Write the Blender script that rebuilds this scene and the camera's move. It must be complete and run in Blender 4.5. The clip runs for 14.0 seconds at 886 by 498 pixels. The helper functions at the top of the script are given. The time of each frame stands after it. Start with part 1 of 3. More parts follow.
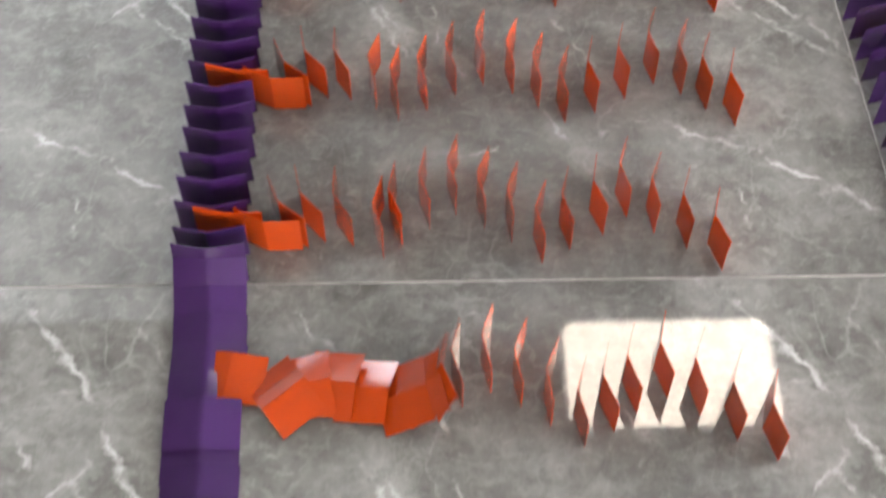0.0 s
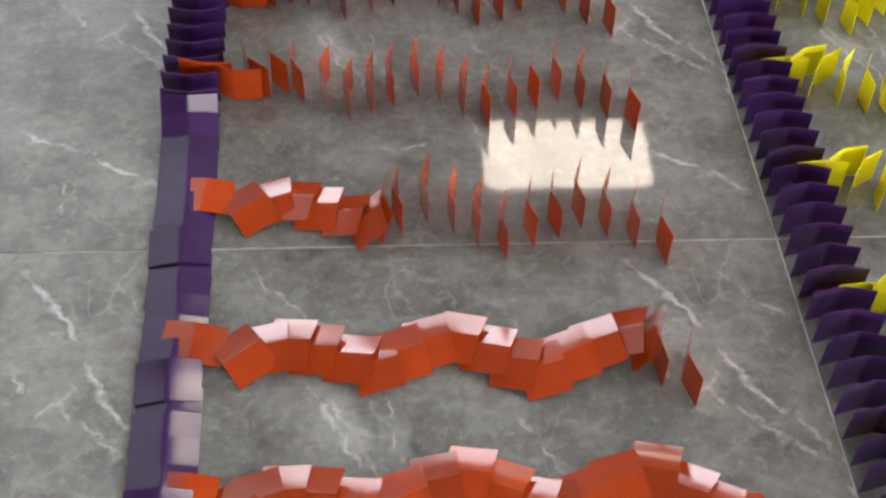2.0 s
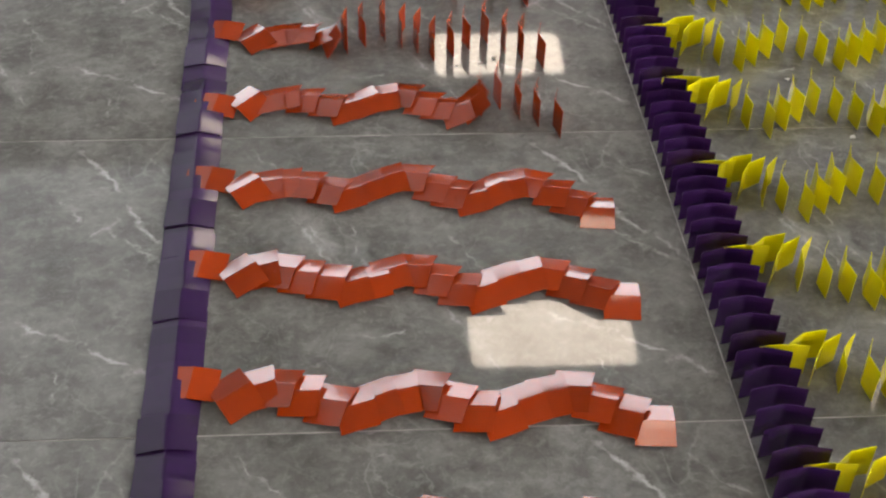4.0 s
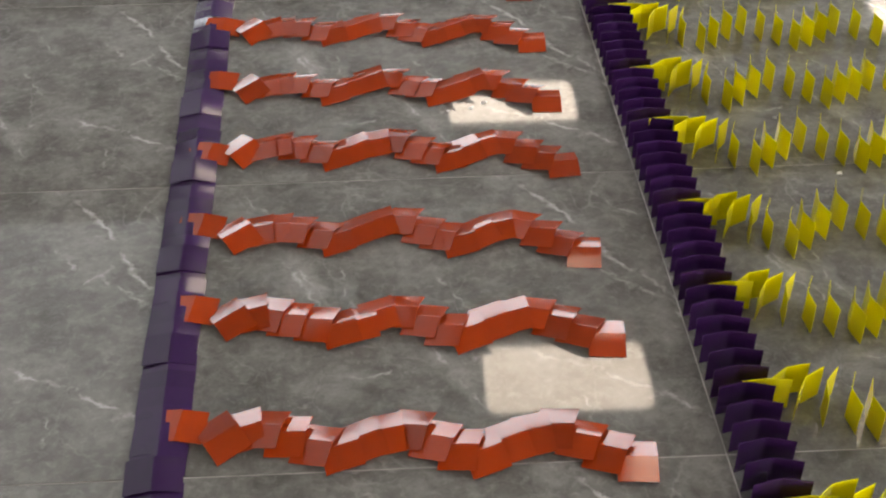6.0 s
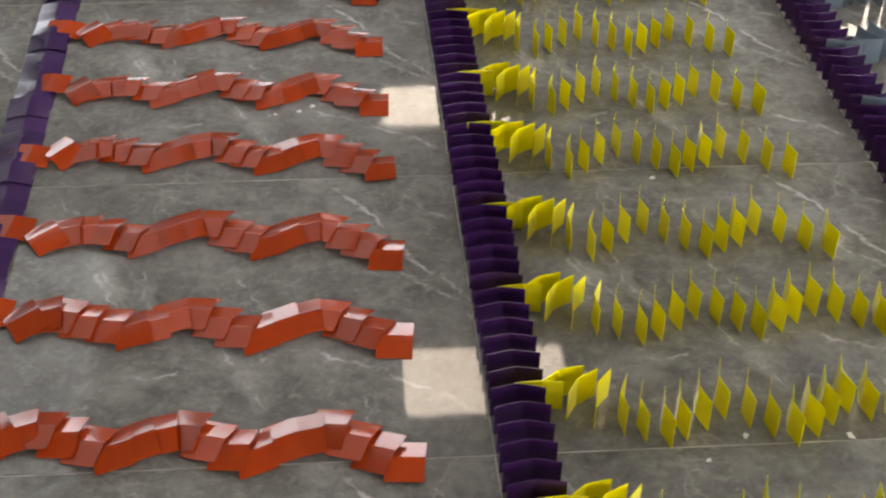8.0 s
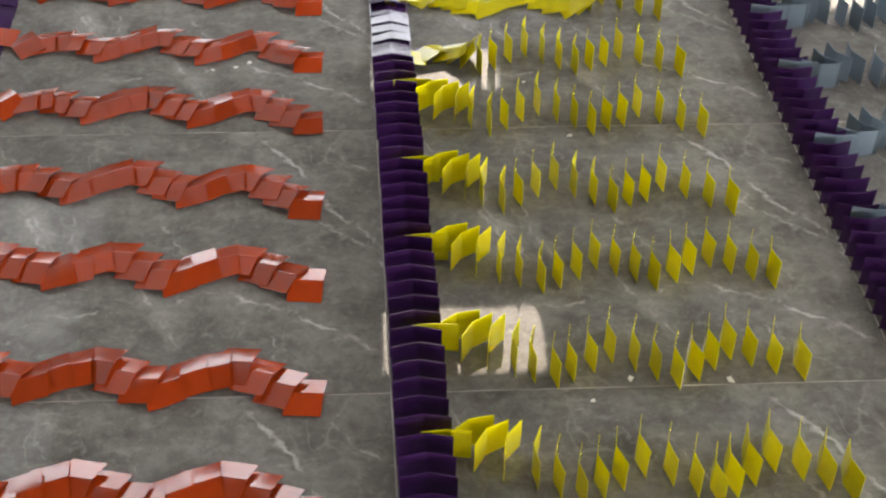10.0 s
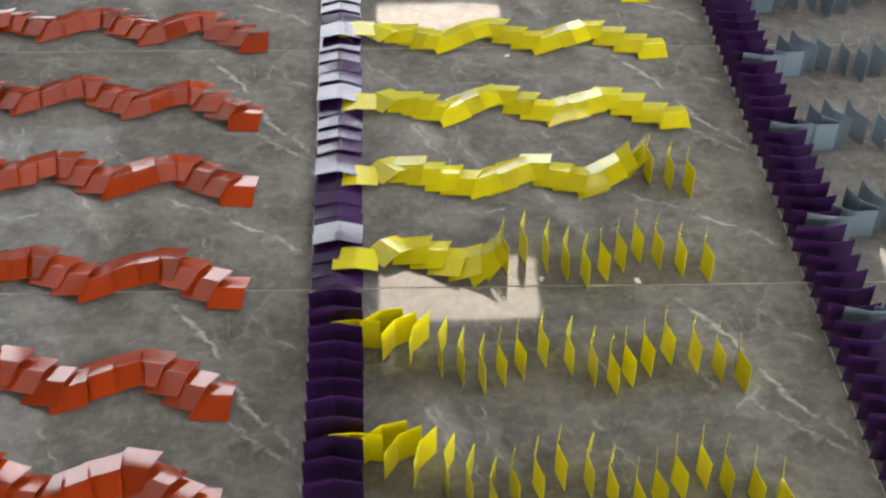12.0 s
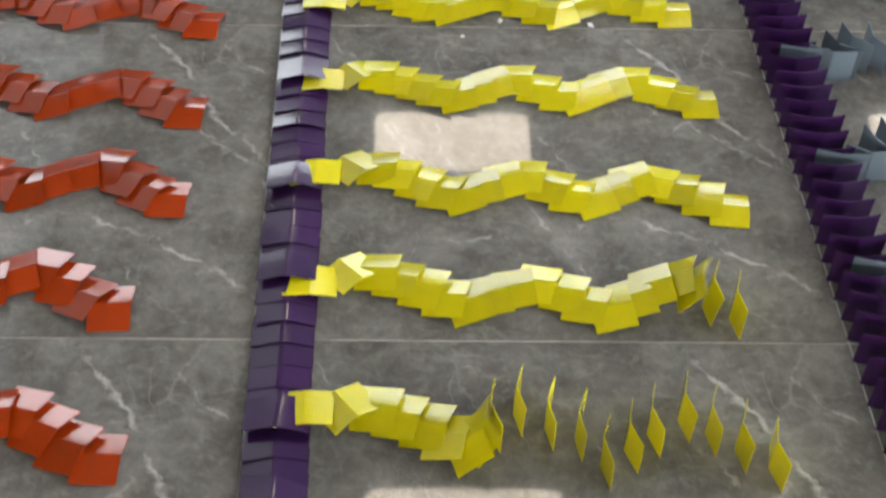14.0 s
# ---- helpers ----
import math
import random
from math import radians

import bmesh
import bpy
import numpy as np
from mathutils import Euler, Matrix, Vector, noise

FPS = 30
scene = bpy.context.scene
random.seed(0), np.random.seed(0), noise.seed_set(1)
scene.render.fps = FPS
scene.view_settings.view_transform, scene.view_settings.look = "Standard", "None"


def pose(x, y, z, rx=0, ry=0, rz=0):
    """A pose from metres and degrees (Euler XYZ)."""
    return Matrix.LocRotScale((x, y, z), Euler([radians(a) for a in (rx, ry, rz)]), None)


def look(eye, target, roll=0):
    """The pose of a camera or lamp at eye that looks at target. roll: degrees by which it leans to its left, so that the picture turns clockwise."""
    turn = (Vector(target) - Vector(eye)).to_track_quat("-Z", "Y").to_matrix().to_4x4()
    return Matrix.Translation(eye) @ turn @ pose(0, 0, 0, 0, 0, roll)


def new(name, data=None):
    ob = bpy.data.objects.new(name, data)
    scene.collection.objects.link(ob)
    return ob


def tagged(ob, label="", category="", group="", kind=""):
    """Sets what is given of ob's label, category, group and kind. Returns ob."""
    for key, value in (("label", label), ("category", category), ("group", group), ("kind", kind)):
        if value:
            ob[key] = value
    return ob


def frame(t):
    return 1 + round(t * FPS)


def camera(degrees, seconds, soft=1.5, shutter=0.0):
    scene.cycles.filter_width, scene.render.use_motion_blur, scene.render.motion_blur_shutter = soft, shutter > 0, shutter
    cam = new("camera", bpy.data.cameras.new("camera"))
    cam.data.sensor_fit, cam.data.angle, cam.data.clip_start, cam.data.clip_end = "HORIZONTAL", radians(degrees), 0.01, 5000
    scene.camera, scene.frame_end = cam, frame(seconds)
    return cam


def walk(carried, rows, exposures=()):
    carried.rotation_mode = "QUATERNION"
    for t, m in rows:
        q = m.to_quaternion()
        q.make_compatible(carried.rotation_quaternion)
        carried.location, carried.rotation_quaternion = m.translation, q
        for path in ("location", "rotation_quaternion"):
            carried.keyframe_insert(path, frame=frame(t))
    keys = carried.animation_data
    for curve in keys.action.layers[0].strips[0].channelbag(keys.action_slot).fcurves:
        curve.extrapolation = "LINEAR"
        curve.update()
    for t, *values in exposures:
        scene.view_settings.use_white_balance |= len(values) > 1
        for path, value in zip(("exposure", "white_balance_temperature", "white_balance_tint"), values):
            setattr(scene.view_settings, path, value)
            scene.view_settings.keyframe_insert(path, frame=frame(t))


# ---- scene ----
cam = camera(37.7, 14.0, soft=2.3, shutter=0.4)
PATH = [
    (0, (-0.47, -1.305, 1.081), (-0.453, -0.171, -0.567), -0.1),
    (0.5, (-0.473, -1.187, 1.092), (-0.412, -0.034, -0.541), 1.5),
    (1, (-0.446, -1.109, 1.11), (-0.386, 0.085, -0.493), 1.3),
    (1.5, (-0.457, -1.026, 1.13), (-0.383, 0.22, -0.433), 1.5),
    (2, (-0.465, -0.996, 1.147), (-0.377, 0.309, -0.366), 1.8),
    (2.5, (-0.468, -1.002, 1.172), (-0.369, 0.361, -0.288), 1.8),
    (3, (-0.466, -1.009, 1.19), (-0.359, 0.406, -0.219), 1.8),
    (3.5, (-0.463, -1.021, 1.201), (-0.35, 0.44, -0.16), 1.8),
    (6, (-0.398, -1.061, 1.21), (-0.328, 0.487, -0.054), -0.5),
    (6.5, (-0.401, -1.06, 1.224), (-0.32, 0.487, -0.041), -0.4),
    (7, (-0.362, -1.066, 1.234), (-0.266, 0.48, -0.032), -0.1),
    (7.5, (-0.247, -1.077, 1.24), (-0.141, 0.465, -0.029), 0.1),
    (8, (-0.147, -1.089, 1.222), (-0.038, 0.459, -0.039), 0.6),
    (10.5, (0.037, -1.213, 1.264), (0.118, 0.299, -0.043), 0.9),
    (11, (0.097, -1.247, 1.255), (0.162, 0.262, -0.056), 0.6),
    (11.5, (0.127, -1.277, 1.255), (0.18, 0.22, -0.071), 0.4),
    (12, (0.141, -1.302, 1.245), (0.186, 0.184, -0.094), 0.4),
    (12.5, (0.15, -1.334, 1.224), (0.193, 0.136, -0.132), 0.6),
    (13, (0.148, -1.411, 1.201), (0.192, 0.039, -0.175), 1.0),
    (13.5, (0.171, -1.499, 1.189), (0.209, -0.078, -0.217), 1.3),
    (14, (0.205, -1.559, 1.153), (0.239, -0.175, -0.291), 1.5),
]
EXPOSURES = [(0.0, 0.34, 6400, 12), (1.0, 0.13, 6420, 12), (2.0, -0.24, 6430, 12), (3.0, -0.60, 6600, 12), (3.5, -0.70, 6650, 12), (6.5, -0.86, 6900, 13), (10.5, -0.85, 6750, 12), (14.0, -0.82, 6600, 10)]
walk(cam, [(t, look(eye, target, roll)) for t, eye, target, roll in PATH], EXPOSURES)

# ---- world and light ----
world = bpy.data.worlds.new("world")
scene.world = world
world.use_nodes = True
world.node_tree.nodes["Background"].inputs[0].default_value = (0.75, 0.8, 0.9, 1)
world.node_tree.nodes["Background"].inputs[1].default_value = 0.3

LAMP_GLOW = 14.0
WINDOW_GLOW = 9.2
EAST_GLOW = 19.0
# added fill from behind the camera
SOUTH_FILL = 10.5
SKYLIGHT_GLOW = 0.85


# ---- materials ----
def mat(name):
    m = bpy.data.materials.new(name)
    m.use_nodes = True
    return m, m.node_tree.nodes, m.node_tree.links, m.node_tree.nodes["Principled BSDF"]


def ramp(nodes, stops):
    r = nodes.new("ShaderNodeValToRGB")
    e = r.color_ramp.elements
    e[0].position, e[0].color = stops[0][0], (*stops[0][1], 1)
    e[1].position, e[1].color = stops[-1][0], (*stops[-1][1], 1)
    for p, c in stops[1:-1]:
        n = e.new(p)
        n.color = (*c, 1)
    return r


def paper(name, colour, rough=0.38, spec=0.8):
    """Coloured card stock: sheet-to-sheet shift, widened to stand for shade between cards, fibre relief."""
    m, n, l, b = mat(name)
    info = n.new("ShaderNodeObjectInfo")
    hsv = n.new("ShaderNodeHueSaturation")
    hsv.inputs["Color"].default_value = (*colour, 1)
    v = n.new("ShaderNodeMapRange")
    v.inputs["To Min"].default_value, v.inputs["To Max"].default_value = 0.78, 1.16
    l.new(info.outputs["Random"], v.inputs["Value"])
    tc = n.new("ShaderNodeTexCoord")
    fib = n.new("ShaderNodeTexNoise")
    fib.inputs["Scale"].default_value, fib.inputs["Detail"].default_value = 60, 4
    l.new(tc.outputs["Object"], fib.inputs["Vector"])
    mul = n.new("ShaderNodeMath")
    mul.operation = "MULTIPLY_ADD"
    l.new(fib.outputs["Fac"], mul.inputs[0])
    mul.inputs[1].default_value = 0.16
    l.new(v.outputs["Result"], mul.inputs[2])
    sub = n.new("ShaderNodeMath")
    sub.operation = "SUBTRACT"
    l.new(mul.outputs[0], sub.inputs[0])
    sub.inputs[1].default_value = 0.08
    l.new(sub.outputs[0], hsv.inputs["Value"])
    l.new(hsv.outputs["Color"], b.inputs["Base Color"])
    b.inputs["Roughness"].default_value = rough
    b.inputs["Specular IOR Level"].default_value = spec
    grain = n.new("ShaderNodeTexNoise")
    grain.inputs["Scale"].default_value = 900
    l.new(tc.outputs["Object"], grain.inputs["Vector"])
    bump = n.new("ShaderNodeBump")
    bump.inputs["Strength"].default_value, bump.inputs["Distance"].default_value = 0.12, 0.0003
    l.new(grain.outputs["Fac"], bump.inputs["Height"])
    l.new(bump.outputs["Normal"], b.inputs["Normal"])
    return m


PURPLE = paper("purple_card", (0.036, 0.011, 0.064), 0.13, 0.6)
ORANGE = paper("orange_card", (0.365, 0.040, 0.004), 0.10, 0.55)
YELLOW = paper("yellow_card", (0.66, 0.59, 0.004), 0.13, 0.5)
GREY = paper("grey_blue_card", (0.165, 0.215, 0.265), 0.3, 0.5)


VEINS_STRONG = [
    [(0.452, 0.600), (0.500, 0.555), (0.540, 0.505), (0.568, 0.459), (0.593, 0.406), (0.622, 0.363), (0.651, 0.334), (0.690, 0.280)],
    [(0.551, 0.387), (0.585, 0.357), (0.620, 0.325), (0.652, 0.300), (0.690, 0.244)],
    [(0.375, 0.175), (0.412, 0.201), (0.458, 0.200), (0.506, 0.178), (0.550, 0.158), (0.600, 0.125), (0.640, 0.103), (0.690, 0.060)],
    [(0.124, 0.400), (0.149, 0.363), (0.180, 0.302)],
]
VEINS_FAINT = [
    [(0.136, 0.405), (0.160, 0.366), (0.192, 0.310), (0.205, 0.262)],
    [(0.340, 0.371), (0.366, 0.329), (0.393, 0.281)],
    [(0.323, 0.233), (0.358, 0.165), (0.398, 0.100)],
    [(0.061, 0.566), (0.102, 0.515), (0.134, 0.482)],
    [(0.572, 0.562), (0.607, 0.536), (0.619, 0.512), (0.660, 0.484)],
    [(0.527, 0.120), (0.532, 0.059)],
    [(0.353, 0.478), (0.388, 0.427)],
    [(0.483, 0.451), (0.516, 0.402)],
    [(0.524, 0.359), (0.543, 0.386), (0.572, 0.407)],
    [(0.188, 0.166), (0.233, 0.159), (0.290, 0.177)],
    [(0.207, 0.386), (0.221, 0.320), (0.244, 0.270)],
]


def marble():
    """Polished grey porcelain with a marble print, the same on every tile: clouds, slanting streaks and pale veins."""
    m, n, l, b = mat("grey_marble")
    tc = n.new("ShaderNodeTexCoord")
    pos = tc.outputs["Object"]

    def vec(op, a=None, c=None, k=None):
        x = n.new("ShaderNodeVectorMath")
        x.operation = op
        for i, v in enumerate((a, c, k)):
            if v is None:
                continue
            if isinstance(v, (tuple, Vector)):
                x.inputs[i].default_value = v
            else:
                l.new(v, x.inputs[i])
        return x

    def num(op, a, c=0.0, clamp=False):
        x = n.new("ShaderNodeMath")
        x.operation, x.use_clamp = op, clamp
        for i, v in enumerate((a, c)):
            if isinstance(v, (int, float)):
                x.inputs[i].default_value = v
            else:
                l.new(v, x.inputs[i])
        return x.outputs[0]

    def noise_of(v, scale, detail, rough=0.5):
        t = n.new("ShaderNodeTexNoise")
        t.inputs["Scale"].default_value, t.inputs["Detail"].default_value, t.inputs["Roughness"].default_value = scale, detail, rough
        l.new(v, t.inputs["Vector"])
        return t

    def warped(scale, amount):
        t = noise_of(pos, scale, 6, 0.65)
        c = vec("SUBTRACT", t.outputs["Color"], (0.5, 0.5, 0.5)).outputs[0]
        return vec("MULTIPLY_ADD", c, (amount, amount, 0), pos).outputs[0]

    near, wide = warped(30, 0.040), warped(6, 0.085)

    def shade(v, lo, hi):
        r = ramp(n, [(lo, (0, 0, 0)), (hi, (1, 1, 1))] if lo < hi else [(hi, (1, 1, 1)), (lo, (0, 0, 0))])
        l.new(v, r.inputs[0])
        return r.outputs["Color"]

    def mask(scale, lo, hi):
        return shade(noise_of(pos, scale, 5).outputs["Fac"], lo, hi)

    def crackle(scale, turn, width, stretch):
        mp = n.new("ShaderNodeMapping")
        mp.inputs["Rotation"].default_value = (0, 0, radians(turn))
        mp.inputs["Scale"].default_value = (1, stretch, 1)
        l.new(wide, mp.inputs["Vector"])
        vo = n.new("ShaderNodeTexVoronoi")
        vo.feature = "DISTANCE_TO_EDGE"
        vo.inputs["Scale"].default_value = scale
        l.new(mp.outputs[0], vo.inputs["Vector"])
        r = ramp(n, [(0.0, (1, 1, 1)), (width, (0, 0, 0))])
        l.new(vo.outputs["Distance"], r.inputs[0])
        return r.outputs["Color"]

    def away(lines):
        """Distance to the nearest of the drawn veins."""
        best = None
        for line in lines:
            for p, q in zip(line, line[1:]):
                p, q = Vector((*p, 0)), Vector((*q, 0))
                d = q - p
                off = vec("SUBTRACT", near, p).outputs[0]
                h = num("MULTIPLY", vec("DOT_PRODUCT", off, d / d.length_squared).outputs["Value"], 1.0, True)
                foot = n.new("ShaderNodeVectorMath")
                foot.operation = "SCALE"
                foot.inputs[0].default_value = d
                l.new(h, foot.inputs["Scale"])
                dist = vec("DISTANCE", off, foot.outputs[0]).outputs["Value"]
                best = dist if best is None else num("MINIMUM", best, dist)
        return best

    def close(dist, width):
        r = n.new("ShaderNodeMapRange")
        r.interpolation_type = "SMOOTHSTEP"
        r.inputs["From Min"].default_value, r.inputs["From Max"].default_value = 0.0, width
        r.inputs["To Min"].default_value, r.inputs["To Max"].default_value = 1.0, 0.0
        l.new(dist, r.inputs["Value"])
        return r.outputs["Result"]

    strong, faint = away(VEINS_STRONG), away(VEINS_FAINT)
    cloud = noise_of(wide, 11.0, 12, 0.74)
    base = ramp(n, [(0.33, (0.090, 0.087, 0.078)), (0.5, (0.154, 0.149, 0.136)), (0.67, (0.242, 0.236, 0.219))])
    l.new(cloud.outputs["Fac"], base.inputs[0])
    colour = base.outputs["Color"]
    mp = n.new("ShaderNodeMapping")
    mp.inputs["Rotation"].default_value = (0, 0, radians(42))
    mp.inputs["Scale"].default_value = (0.22, 1, 1)
    l.new(wide, mp.inputs["Vector"])
    streak = shade(noise_of(mp.outputs[0], 42, 8, 0.7).outputs["Fac"], 0.5, 0.76)
    grit = noise_of(near, 75, 8, 0.72).outputs["Fac"]
    broken = shade(noise_of(pos, 34, 4).outputs["Fac"], 0.42, 0.62)
    for fac, tint in (
        (num("MULTIPLY", num("MULTIPLY", streak, mask(4.3, 0.36, 0.66)), 0.24), (0.42, 0.415, 0.395)),
        (num("MULTIPLY", num("MULTIPLY", shade(noise_of(mp.outputs[0], 120, 6, 0.65).outputs["Fac"], 0.56, 0.72), mask(7.0, 0.42, 0.62)), 0.46), (0.44, 0.43, 0.41)),
        (num("MULTIPLY", num("MULTIPLY", shade(noise_of(mp.outputs[0], 70, 6, 0.7).outputs["Fac"], 0.44, 0.28), mask(5.0, 0.42, 0.66)), 0.42), (0.075, 0.072, 0.064)),
        (num("MULTIPLY", num("MULTIPLY", crackle(13, 28, 0.020, 0.55), mask(6.0, 0.46, 0.62)), 0.24), (0.46, 0.45, 0.43)),
        (num("MULTIPLY", num("MULTIPLY", crackle(29, -35, 0.022, 0.7), mask(8.0, 0.50, 0.62)), 0.12), (0.46, 0.45, 0.43)),
        (num("MULTIPLY", num("MULTIPLY", close(strong, 0.055), mask(9.0, 0.35, 0.65)), 0.42), (0.38, 0.375, 0.355)),
        (num("MULTIPLY", num("MULTIPLY", close(faint, 0.022), mask(14.0, 0.4, 0.65)), 0.4), (0.40, 0.395, 0.375)),
        (num("MULTIPLY", num("MULTIPLY", shade(noise_of(near, 55, 5, 0.7).outputs["Fac"], 0.54, 0.70), close(strong, 0.045)), 0.55), (0.07, 0.068, 0.062)),
        (num("MULTIPLY", num("MULTIPLY", close(strong, 0.0050), broken), 0.72), (0.55, 0.54, 0.52)),
        (num("MULTIPLY", num("MULTIPLY", close(faint, 0.0034), broken), 0.58), (0.52, 0.51, 0.49)),
        (num("MULTIPLY", shade(grit, 0.52, 0.76), 0.46), (0.38, 0.375, 0.355)),
        (num("MULTIPLY", shade(grit, 0.48, 0.24), 0.5), (0.070, 0.068, 0.062)),
    ):
        mix = n.new("ShaderNodeMix")
        mix.data_type = "RGBA"
        l.new(fac, mix.inputs[0])
        l.new(colour, mix.inputs[6])
        mix.inputs[7].default_value = (*tint, 1)
        colour = mix.outputs[2]
    l.new(colour, b.inputs["Base Color"])
    b.inputs["Roughness"].default_value = 0.035
    b.inputs["IOR"].default_value = 1.56
    bump = n.new("ShaderNodeBump")
    bump.inputs["Strength"].default_value, bump.inputs["Distance"].default_value = 0.12, 0.0006
    l.new(noise_of(pos, 9, 2).outputs["Fac"], bump.inputs["Height"])
    l.new(bump.outputs["Normal"], b.inputs["Normal"])
    return m


def plain(name, colour, rough=0.8, scale=6.0, amount=0.12):
    m, n, l, b = mat(name)
    tc = n.new("ShaderNodeNewGeometry")
    t = n.new("ShaderNodeTexNoise")
    t.inputs["Scale"].default_value, t.inputs["Detail"].default_value = scale, 6
    l.new(tc.outputs["Position"], t.inputs["Vector"])
    r = ramp(n, [(0.3, tuple(c * (1 - amount) for c in colour)), (0.7, tuple(min(1, c * (1 + amount)) for c in colour))])
    l.new(t.outputs["Fac"], r.inputs[0])
    l.new(r.outputs["Color"], b.inputs["Base Color"])
    b.inputs["Roughness"].default_value = rough
    return m


def glow(name, colour, strength):
    m, n, l, b = mat(name)
    b.inputs["Base Color"].default_value = (0.8, 0.8, 0.8, 1)
    b.inputs["Emission Color"].default_value = (*colour, 1)
    b.inputs["Emission Strength"].default_value = strength
    return m


MARBLE = marble()
def grout():
    """Pale joint filler, unevenly soiled."""
    m, n, l, b = mat("joint_filler")
    geo = n.new("ShaderNodeNewGeometry")
    t = n.new("ShaderNodeTexNoise")
    t.inputs["Scale"].default_value = 14
    l.new(geo.outputs["Position"], t.inputs["Vector"])
    worn = ramp(n, [(0.38, (0.5, 0.5, 0.5)), (0.62, (1, 1, 1))])
    l.new(t.outputs["Fac"], worn.inputs[0])
    mix = n.new("ShaderNodeMix")
    mix.data_type, mix.blend_type = "RGBA", "MULTIPLY"
    mix.inputs[0].default_value = 1
    mix.inputs[6].default_value = (0.50, 0.47, 0.44, 1)
    l.new(worn.outputs["Color"], mix.inputs[7])
    l.new(mix.outputs[2], b.inputs["Base Color"])
    b.inputs["Roughness"].default_value = 0.85
    return m


GROUT = grout()
WALL = plain("wall_paint", (0.20, 0.195, 0.19))
CEILING = plain("ceiling_paint", (0.20, 0.195, 0.19))
METAL = plain("lamp_frame_paint", (0.8, 0.8, 0.8), 0.4)
FRAME = plain("window_frame_paint", (0.7, 0.7, 0.7), 0.5)
LAMP = glow("lamp_diffuser", (1.0, 0.84, 0.66), LAMP_GLOW)
SKY = glow("overcast_sky", (0.86, 0.93, 1.0), WINDOW_GLOW)
SKY_EAST = glow("overcast_sky_east", (0.9, 0.95, 1.0), EAST_GLOW)


# warm glow of the added south fill
FILL_PANEL = glow("fill_panel_south", (1.0, 0.95, 0.87), SOUTH_FILL)
FROSTED = glow("frosted_skylight", (0.86, 0.95, 1.0), SKYLIGHT_GLOW)


# ---- mesh helpers ----
def box(bm, x0, x1, y0, y1, z0, z1):
    vs = [bm.verts.new(p) for p in ((x0, y0, z0), (x1, y0, z0), (x1, y1, z0), (x0, y1, z0), (x0, y0, z1), (x1, y0, z1), (x1, y1, z1), (x0, y1, z1))]
    for f in ((3, 2, 1, 0), (4, 5, 6, 7), (0, 1, 5, 4), (1, 2, 6, 5), (2, 3, 7, 6), (3, 0, 4, 7)):
        bm.faces.new([vs[i] for i in f])


def mesh_of(name, bm, material):
    me = bpy.data.meshes.new(name)
    bm.to_mesh(me)
    bm.free()
    me.materials.append(material)
    return me


def part(name, bm, material, parent=None, label=""):
    ob = new(name, mesh_of(name, bm, material))
    if parent:
        ob.parent = parent
    return tagged(ob, label)


# ---- the hall ----
X0, X1, Y0, Y1, TOP = -6.75, 4.2, -5.25, 6.75, 3.0
TILE_X, TILE_Y, JOINT, SKEW = 0.690, 0.600, 0.0022, 0.024


